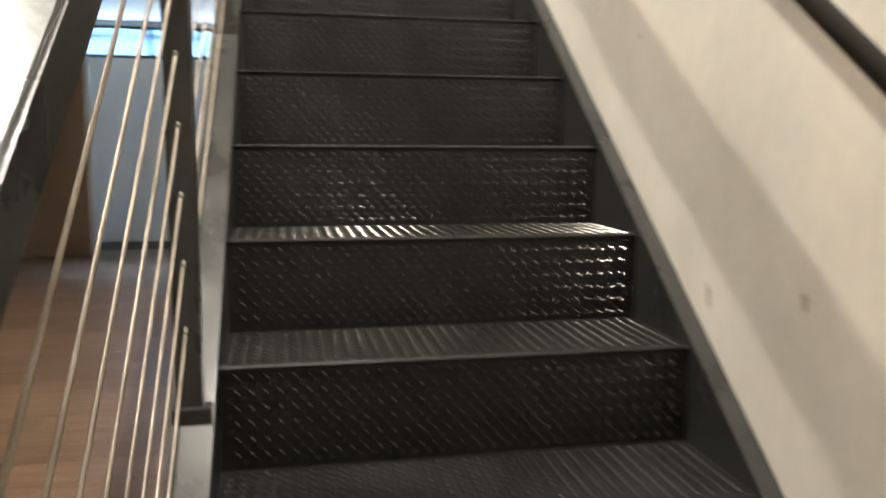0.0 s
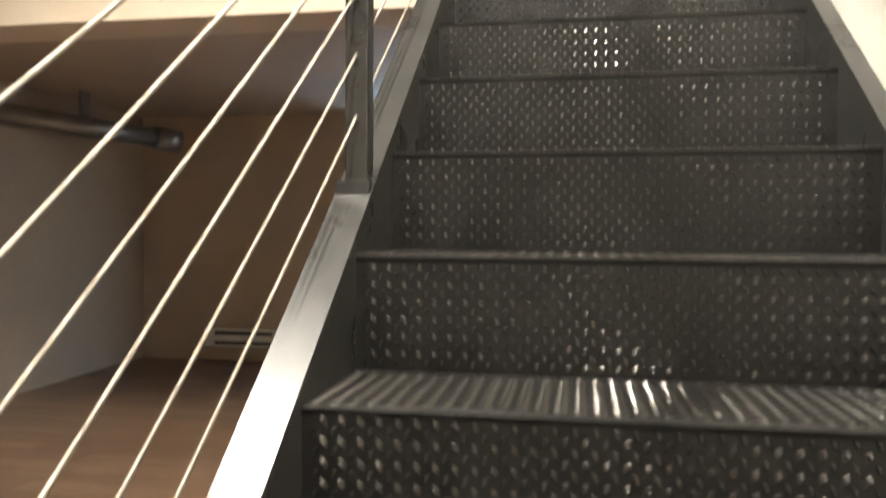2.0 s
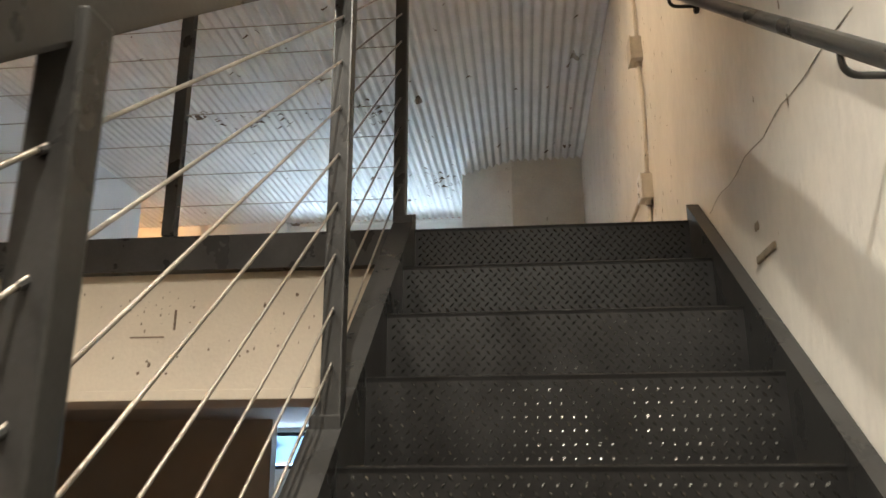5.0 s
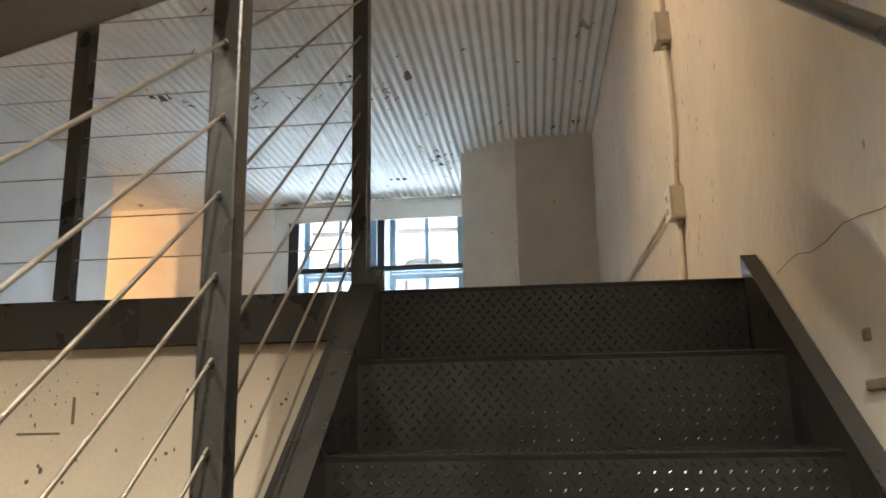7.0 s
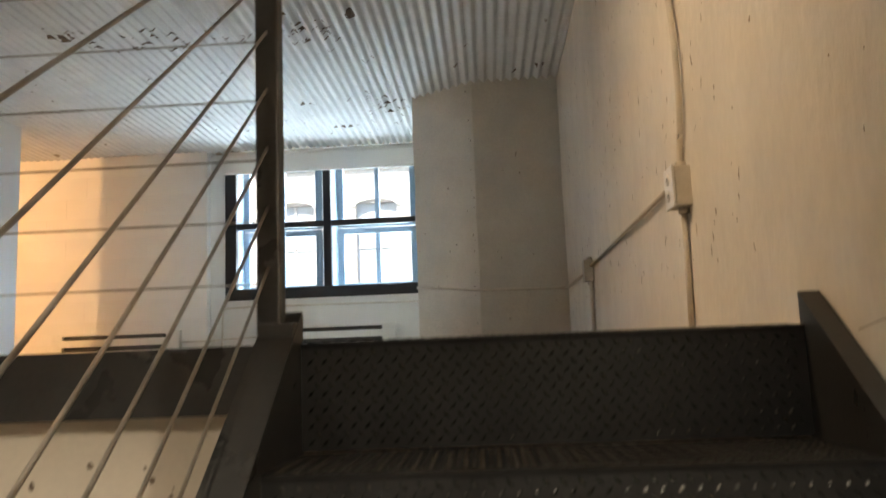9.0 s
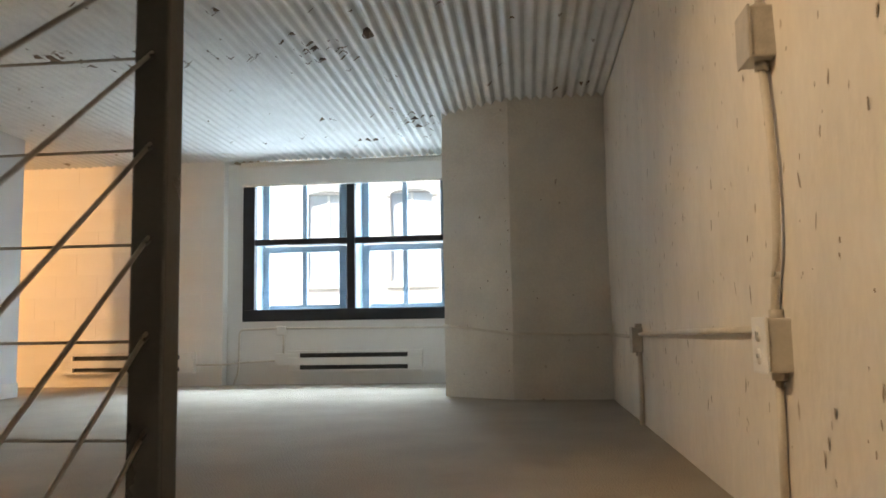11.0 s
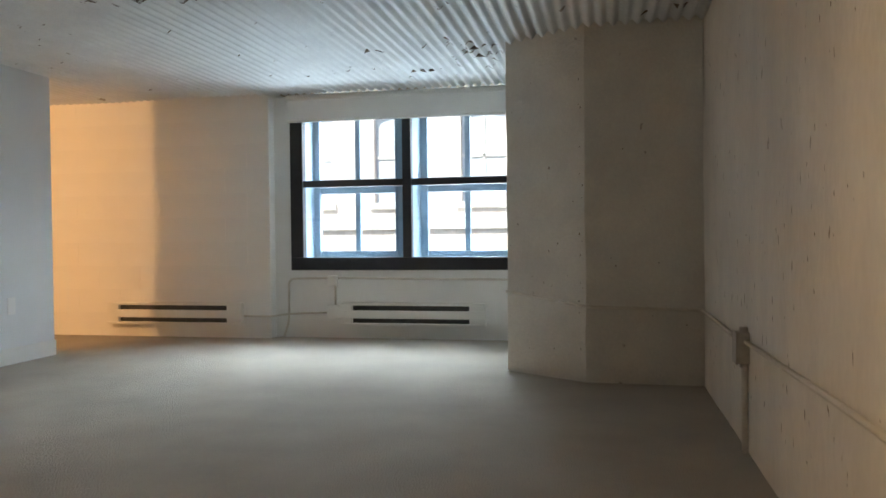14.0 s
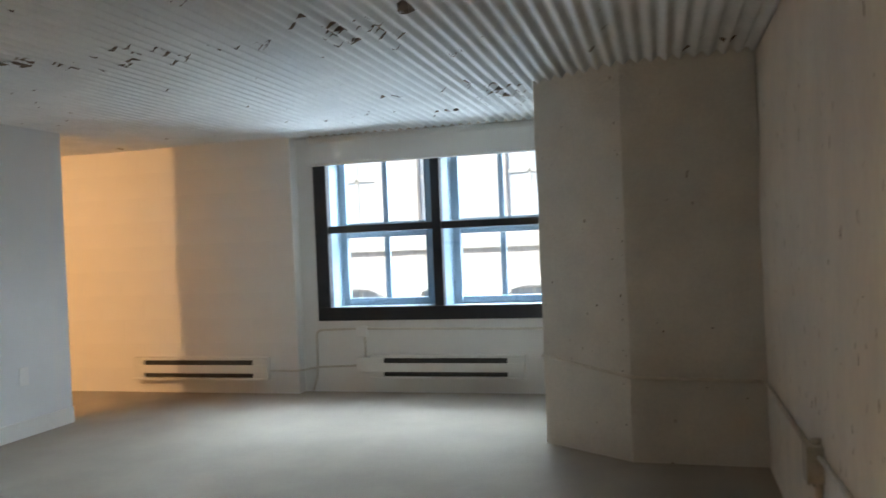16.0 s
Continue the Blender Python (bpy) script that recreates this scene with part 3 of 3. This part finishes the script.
def wall_box(y, z, h=0.112, w=0.066, d=0.031, cover="outlet"):
    """A surface box on the right-hand wall with a cover that faces the stair room."""
    o = empty("wall_outlet_box" if cover == "outlet" else "wall_junction_box", (WX, y, z), "surface metal box with a white outlet" if cover == "outlet" else "painted surface junction box with conduit entries", "electrical box", group="wall boxes")
    under(o, box("body", (WX - d, y - w / 2, z - h / 2), (WX + 0.012, y + w / 2, z + h / 2), GALV if cover == "blank" else PIPE, 0.005))
    under(o, box("cover", (WX - d - 0.006, y - w / 2 - 0.003, z - h / 2 - 0.003), (WX - d + 0.001, y + w / 2 + 0.003, z + h / 2 + 0.003), PLASTIC if cover == "outlet" else GALV, 0.003))
    if cover == "outlet":
        for s in (-1, 1):
            under(o, tube("socket", [(WX - d - 0.004, y, z + s * 0.024), (WX - d - 0.009, y, z + s * 0.024)], 0.017, PLASTIC, seg=16))
            under(o, boxes("slot", [((WX - d - 0.0100, y - 0.008, z + s * 0.024 - 0.004), (WX - d - 0.0085, y - 0.006, z + s * 0.024 + 0.006)), ((WX - d - 0.0100, y + 0.005, z + s * 0.024 - 0.004), (WX - d - 0.0085, y + 0.007, z + s * 0.024 + 0.006))], SLOT))
    for dz in (h / 2 + 0.006, -h / 2 - 0.006):
        under(o, tube("connector", [(WX - 0.016, y, z + dz - 0.012), (WX - 0.016, y, z + dz + 0.012)], 0.016, GALV, seg=12))
    return o


CX = WX - 0.014
wall_box(0.862, 3.352, h=0.115, w=0.098, d=0.05, cover="outlet")
wall_box(3.0, 3.33, h=0.118, w=0.09, d=0.046, cover="blank")
wall_box(0.862, 4.035, h=0.115, w=0.098, d=0.05, cover="blank")
conduit("conduit", [(CX, 0.876, 3.41), (CX, 0.872, 3.47), (CX, 0.838, 3.54), (CX, 0.828, 3.68), (CX, 0.834, 3.80), (CX, 0.870, 3.98)], "painted conduit between two wall boxes")
conduit("conduit", [(CX, 0.862, 4.09), (CX, 0.88, 4.4), (CX, 0.85, CEIL)], "painted conduit up to the ceiling")
conduit("conduit", [(CX, 0.885, ZT), (CX, 0.872, 3.29)], "painted conduit from the floor to the outlet box", 0.0095)
conduit("conduit", [(CX, 0.91, 3.385), (CX, 1.8, 3.375), (CX, 2.96, 3.355)], "painted conduit along the rough wall", 0.009)
conduit("conduit", [(CX, 2.985, ZT), (CX, 2.985, 3.27)], "painted conduit from the floor to the junction box", 0.0105)
conduit("conduit", [(CX, 3.02, ZT), (CX, 3.02, 3.27)], "thin painted conduit beside the riser", 0.008)
conduit("conduit", [(CX, 3.10, 3.34), (CX, PW[1] - 0.016, 3.345), (PC[0] + 0.02, PC[1] - 0.012, 3.355), (PL[0] - 0.006, PL[1] - 0.012, 3.42)], "painted conduit round the pillar", 0.009)
wy = 6.04 - 0.012
conduit("conduit", [(-2.25, wy, ZT), (-2.205, wy, 3.05), (-2.20, wy, 3.415), (-1.84, wy, 3.425), (-0.2, wy, 3.41)], "painted conduit under the window", 0.009)
conduit("conduit", [(-2.56, 5.918, 3.11), (-2.32, 5.918, 3.11), (-2.275, 5.98, 3.11), (-2.23, wy, 3.12), (-1.85, wy, 3.135)], "painted conduit between the heaters", 0.008)
conduit("conduit", [(-1.79, wy, 3.19), (-1.79, wy, 3.38)], "short conduit up from the heater", 0.008)
tb = empty("round_junction_box", (-1.81, 6.04, 3.39), "small white surface box under the window", "electrical box")
under(tb, box("body", (-1.855, 6.0, 3.36), (-1.765, 6.039, 3.445), PLASTIC, 0.012))
so = empty("wall_outlet", (-3.552, 4.45, 3.32), "white wall outlet plate on the grey partition", "outlet", group="partition outlets")
under(so, box("plate", (-3.553, 4.415, 3.262), (-3.545, 4.485, 3.378), PLASTIC, 0.003))
copy_thing(so, Matrix.Translation((-3.552, 4.22, 3.32)))

# ---- lower level things ----
du = empty("ceiling_duct", (-3.9, 3.1, 2.3), "round grey metal duct under the lower ceiling", "duct")
under(du, tube("pipe", [(-4.36, 2.45, 2.36), (-3.6, 3.65, 2.27)], 0.09, DUCT, seg=24))
under(du, tube("collar", [(-3.63, 3.60, 2.273), (-3.50, 3.80, 2.258)], 0.115, DUCT, seg=24))
under(du, box("hanger", (-4.0, 2.98, 2.36), (-3.97, 3.10, ZT - 0.3), DUCT))
heater(-3.6, -2.7, 4.6, 0.16)

# lower far window
lw = empty("window_2", (-1.0, 5.95, 2.2), "small high window of the lower level", "window", kind="structure")
under(lw, boxes("frame", [((-3.0, 5.94, 2.2), (WX, 5.99, 2.24)), ((-3.0, 5.94, 2.54), (WX, 5.99, 2.58)), ((-1.5, 5.94, 2.24), (-1.46, 5.99, 2.56)), ((-0.9, 5.94, 2.24), (-0.86, 5.99, 2.56)), ((-0.3, 5.94, 2.24), (-0.26, 5.99, 2.56))], NAVY, 0.003))

# the daylight's blue, and its dimming, are put into this pane's colour
TINT = mat("daylight_blue_glass", (0.20, 0.44, 0.80), 0.05, vary=0.02, scale=2, fine=20, bump=0.0)
TINT.node_tree.nodes["Principled BSDF"].inputs["Transmission Weight"].default_value = 1.0
p = box("pane", (-3.0, 5.96, 2.24), (WX, 5.966, 2.54), TINT)
p.visible_shadow = False
under(lw, p)
under(lw, boxes("header", [((-3.0, 5.885, 2.60), (WX, 5.899, 2.66))], ENAMEL, 0.003))

# lamps over the stair and in the alcove
for x, y, z in ((0.36, -3.2, 4.66), (-1.35, -2.6, 4.6), (-0.75, 0.3, 4.76)):
    l = empty("ceiling_lamp", (x, y, CEIL), "plain ceiling lamp holder", "lamp", group="ceiling lamps")
    under(l, tube("stem", [(x, y, CEIL), (x, y, z + 0.13)], 0.012, STEEL))
    under(l, tube("canopy", [(x, y, CEIL + 0.01), (x, y, CEIL - 0.03)], 0.06, STEEL, seg=20))

l = empty("downlight", (-4.22, 2.85, CEIL), "round white downlight in the side room ceiling", "lamp")
under(l, tube("trim_ring", [(-4.22, 2.85, CEIL + 0.01), (-4.22, 2.85, CEIL - 0.03)], 0.09, ENAMEL, seg=24))
under(l, tube("lens", [(-4.22, 2.85, CEIL - 0.03), (-4.22, 2.85, CEIL - 0.045)], 0.07, GLOWM, seg=24))

# ---- outside ----
tagged(box("ground", (-400, 6.4, -3.2), (400, 900, -3.0), ASPHALT), "grey street outside the window", "road", kind="structure")
fac = empty("brick_building", (0, 17.0, -3.0), "pale brick building with arched windows across the street", "building")
FY = 17.0
cells = []
for fl in range(-1, 4):
    zb = 0.9 + fl * 3.6
    for i in range(-7, 6):
        cells.append((i * 2.0 - 0.2, zb))
bm = bmesh.new()
xs = sorted({-16.0, 14.0} | {c + s for c, _ in cells for s in (-0.5, 0.5)})
zs = sorted({-3.0, 16.0} | {z + d for _, z in cells for d in (0, 2.1)})
holes = {(round(c, 3), round(z, 3)) for c, z in cells}
for xa, xb in zip(xs, xs[1:]):
    for za, zb in zip(zs, zs[1:]):
        if (round((xa + xb) / 2, 3), round(za, 3)) in holes:
            continue
        add_box(bm, (xa, FY, za), (xb, FY + 0.3, zb))
under(fac, mesh_ob("wall", bm, BRICK))
for c, z in cells:
    bm = bmesh.new()
    for k in range(8):
        a0, a1 = math.pi * k / 8, math.pi * (k + 1) / 8
        p = [(c - 0.62 * math.cos(a), z + 2.0 + 0.32 * math.sin(a)) for a in (a0, a1)] + [(c - 0.5 * math.cos(a), z + 2.0 + 0.16 * math.sin(a)) for a in (a1, a0)]
        f = [bm.verts.new((x, FY - 0.06, zz)) for x, zz in p]
        g = [bm.verts.new((x, FY + 0.01, zz)) for x, zz in p]
        bm.faces.new(f)
        for q in range(4):
            bm.faces.new((f[q], f[(q + 1) % 4], g[(q + 1) % 4], g[q]))
    under(fac, mesh_ob("window_arch", bm, STONE))
    under(fac, box("window_sill", (c - 0.6, FY - 0.1, z - 0.14), (c + 0.6, FY + 0.02, z), STONE))
    under(fac, box("window_glass", (c - 0.5, FY + 0.2, z), (c + 0.5, FY + 0.22, z + 2.1), PANEFAR))
    under(fac, boxes("window_frame", [((c - 0.5, FY + 0.16, z + 1.0), (c + 0.5, FY + 0.2, z + 1.07)), ((c - 0.03, FY + 0.16, z), (c + 0.03, FY + 0.2, z + 2.1))], STONE))
under(fac, boxes("band", [((-16, FY - 0.12, z), (14, FY + 0.02, z + 0.25)) for z in (0.2, 3.9, 7.4)], STONE))

# peeled paint flakes on the ceiling
rng = random.Random(5)
bm = bmesh.new()
spots = [(-1.035, 4.66, 0.10, 0.028), (-0.427, 3.80, 0.03, 0.025), (-2.227, 3.118, 0.10, 0.07), (-0.81, 5.34, 0.15, 0.022), (-0.376, 4.954, 0.10, 0.02), (-0.3, 4.7, 0.08, 0.02), (-0.40, 3.03, 0.035, 0.07), (0.80, 4.06, 0.06, 0.05), (0.62, 4.15, 0.03, 0.02), (-4.2, 5.3, 0.07, 0.03), (-1.09, 2.65, 0.05, 0.03)]
for i in range(46):
    spots.append((rng.uniform(-2.1, -0.5), 3.28 + rng.gauss(0, 0.11), rng.uniform(0.008, 0.05), rng.uniform(0.005, 0.016)))
for i in range(22):
    spots.append((rng.uniform(-0.7, -0.2), rng.uniform(4.4, 5.6), rng.uniform(0.008, 0.05), rng.uniform(0.004, 0.014)))
for i in range(60):
    spots.append((rng.uniform(-3.2, 0.8), rng.uniform(0.5, 5.6), rng.uniform(0.006, 0.03), rng.uniform(0.004, 0.014)))
for x, y, a, b in spots:
    ring = []
    for k in range(10):
        t = 2 * math.pi * k / 10
        r = rng.uniform(0.55, 1.1)
        px, py = x + a * r * math.cos(t), y + b * r * math.sin(t)
        aa = amp * (1.0 if px > -1.2 else max(0.45, 1.0 + (px + 1.2) * 0.35))
        ring.append(bm.verts.new((px, py, CEIL + aa * math.sin(2 * math.pi * px / pitch) + 0.012 * noise.noise(Vector((px * 0.9, py * 0.8, 3))) - 0.004)))
    bm.faces.new(ring)
tagged(mesh_ob("peeling_paint", bm, FLAKE), "rusty spots where ceiling paint has peeled", "peeling paint", kind="stuff")

# chips and scuffs on the rough wall
CHIP = mat("bare_plaster_chip", (0.31, 0.25, 0.18), 0.9, vary=0.25, scale=30, fine=200, bump=0.3, dist=0.003)
rng = random.Random(11)
bm = bmesh.new()
for i in range(330):
    y = rng.uniform(0.2, 4.2) if i < 310 else rng.uniform(-2.5, 0.2)
    z = rng.uniform(ZT + 0.15, CEIL - 0.15) if i < 310 else nose_z(y) + rng.uniform(0.3, 1.6)
    a = rng.choice((0.0025, 0.003, 0.004, 0.005, 0.006))
    b = a * rng.uniform(0.8, 5.0)
    lean = rng.uniform(-0.3, 0.3)
    ring = []
    for k in range(8):
        t = 2 * math.pi * k / 8
        r = rng.uniform(0.5, 1.1)
        p = Vector((WX, y + a * r * math.cos(t) + lean * b * r * math.sin(t), z + b * r * math.sin(t)))
        p.x += wall_face(p, 0.007) - 0.0022
        ring.append(bm.verts.new(p))
    bm.faces.new(ring)
tagged(mesh_ob("wall_chips", bm, CHIP), "small brown chips and scuffs in the cream plaster", "wall chips", kind="stuff")
# chips on the pillar's faces and along its corner
rng = random.Random(31)
bm = bmesh.new()
for i in range(34):
    if i < 14:
        a2, b2, f = Vector((*PL, 0)), Vector((*PC, 0)), rng.uniform(0.05, 0.95)
    elif i < 28:
        a2, b2, f = Vector((*PL, 0)), Vector((*PC, 0)), rng.uniform(0.93, 0.985)
    else:
        a2, b2, f = Vector((*PC, 0)), Vector((*PW, 0)), rng.uniform(0.05, 0.95)
    d = (b2 - a2).normalized()
    out = Vector((d.y, -d.x, 0))
    z = rng.uniform(ZT + 0.1, CEIL - 0.2) if rng.random() < 0.5 else rng.uniform(ZT + 0.35, ZT + 1.1)
    c = a2.lerp(b2, f) + Vector((0, 0, z)) + out * 0.008
    w, h = rng.uniform(0.002, 0.007), rng.uniform(0.002, 0.009)
    bm.faces.new([bm.verts.new(c + d * w * rng.uniform(0.5, 1.2) * math.cos(t) + Vector((0, 0, h * rng.uniform(0.5, 1.2) * math.sin(t)))) for t in [2 * math.pi * k / 8 for k in range(8)]])
tagged(mesh_ob("pillar_chips", bm, CHIP), "small dark chips in the pillar paint", "chips", kind="stuff")
# crack by the stair head, and a raised brown bar standing for a dark slit
pts = []
for k in range(15):
    f = k / 14
    p = Vector((WX, -1.22 + 1.11 * f + 0.012 * math.sin(9 * f), 2.92 + 0.006 * math.sin(23 * f) + 0.004 * math.sin(61 * f)))
    p.x += wall_face(p, 0.007) - 0.0005
    pts.append(p)
tagged(tube("wall_crack", pts, 0.0009, CHIP, seg=5), "thin dark hairline crack in the plaster", "crack")
bm = bmesh.new()
add_box(bm, (WX - 0.008, -0.685, 2.630), (WX + 0.012, -0.540, 2.650), 0.004)
tagged(mesh_ob("wall_peg", bm, CHIP), "short brown bar in place of a dark slit in the wall", "peg")
# raised brown box for the chip above the slit
bm = bmesh.new()
add_box(bm, (WX - 0.006, -0.578, 2.712), (WX + 0.012, -0.545, 2.735), 0.006)
tagged(mesh_ob("wall_plug", bm, CHIP), "small brown chip in the plaster", "plug")
# nail holes and old paint outline on the dropped beam
bm = bmesh.new()
rng = random.Random(21)
for i in range(46):
    x, z = rng.uniform(-2.4, -0.05), rng.uniform(ZT - 0.47, ZT - 0.16)
    a = rng.choice((0.004, 0.005, 0.007))
    ring = [bm.verts.new((x + a * rng.uniform(0.6, 1.2) * math.cos(t), 0.0285, z + a * rng.uniform(0.6, 1.5) * math.sin(t))) for t in [2 * math.pi * k / 8 for k in range(8)]]
    bm.faces.new(ring)
for cx, cz, n in ((-0.90, ZT - 0.25, 34), (-1.62, ZT - 0.27, 22), (-0.42, ZT - 0.33, 14), (-2.2, ZT - 0.3, 16)):
    for i in range(n):
        x, z, a = rng.gauss(cx, 0.09), rng.gauss(cz, 0.05), rng.uniform(0.001, 0.0035)
        b = a * rng.uniform(0.4, 3.0)
        bm.faces.new([bm.verts.new((x + a * rng.uniform(0.5, 1.2) * math.cos(t), 0.0284, z + b * rng.uniform(0.5, 1.2) * math.sin(t))) for t in [2 * math.pi * k / 7 for k in range(7)]])
add_box(bm, (-0.98, 0.0282, ZT - 0.345), (-0.86, 0.0298, ZT - 0.340))
add_box(bm, (-0.83, 0.0282, ZT - 0.32), (-0.822, 0.0298, ZT - 0.25))
tagged(mesh_ob("beam_nail_holes", bm, FLAKE), "dark nail holes and scars on the beige beam", "nail holes", kind="stuff")

# blocks of the north wall
wn_ = bpy.data.objects["wall_north"]
bm = bmesh.new()
add_box(bm, (-0.1994, 0.0, -0.1008), (0.1994, 0.0020, 0.1008), 0.0008)
blk = bpy.data.meshes.new("block")
bm.to_mesh(blk)
bm.free()
blk.materials.append(WHITE)
for j in range(10):
    for i in range(9):
        x = -2.322 - 0.2 - i * 0.4 - (0.2 if j % 2 else 0.0)
        if x < -5.6:
            continue
        ob = new("block", blk)
        ob.location = (x, 5.9325 + 0.0003 * ((i * 7 + j * 3) % 3), ZT + 0.1 + j * 0.203)
        under(wn_, ob)
under(wn_, box("corner_block", (-2.522, 5.9326, ZT), (-2.322, 5.9339, CEIL), WHITE))

# lower wood floor planks
rng = random.Random(3)
plank = empty("plank_floor", (-2, 0, 0), "brown laminate plank floor of the lower level", "floor", kind="structure")
PW_, PL_ = 0.18, 1.3
bm = bmesh.new()
add_box(bm, (-PL_ / 2 + 0.001, -PW_ / 2 + 0.001, -0.008), (PL_ / 2 - 0.001, PW_ / 2 - 0.001, 0.0), 0.0012)
pm = bpy.data.meshes.new("plank")
bm.to_mesh(pm)
bm.free()
pm.materials.append(WOOD)
for j in range(46):
    y = -3.1 + j * PW_
    for i in range(6):
        x = -4.74 + PL_ / 2 + i * PL_ - (j * 0.43 % PL_) + 0.3
        if x > 0.3 or len(plank.children) >= 290:
            continue
        ob = new("plank", pm)
        ob.location = (x, y, 0)
        ob.parent = plank
        ob.matrix_parent_inverse = Matrix.Translation((2, 0, 0))
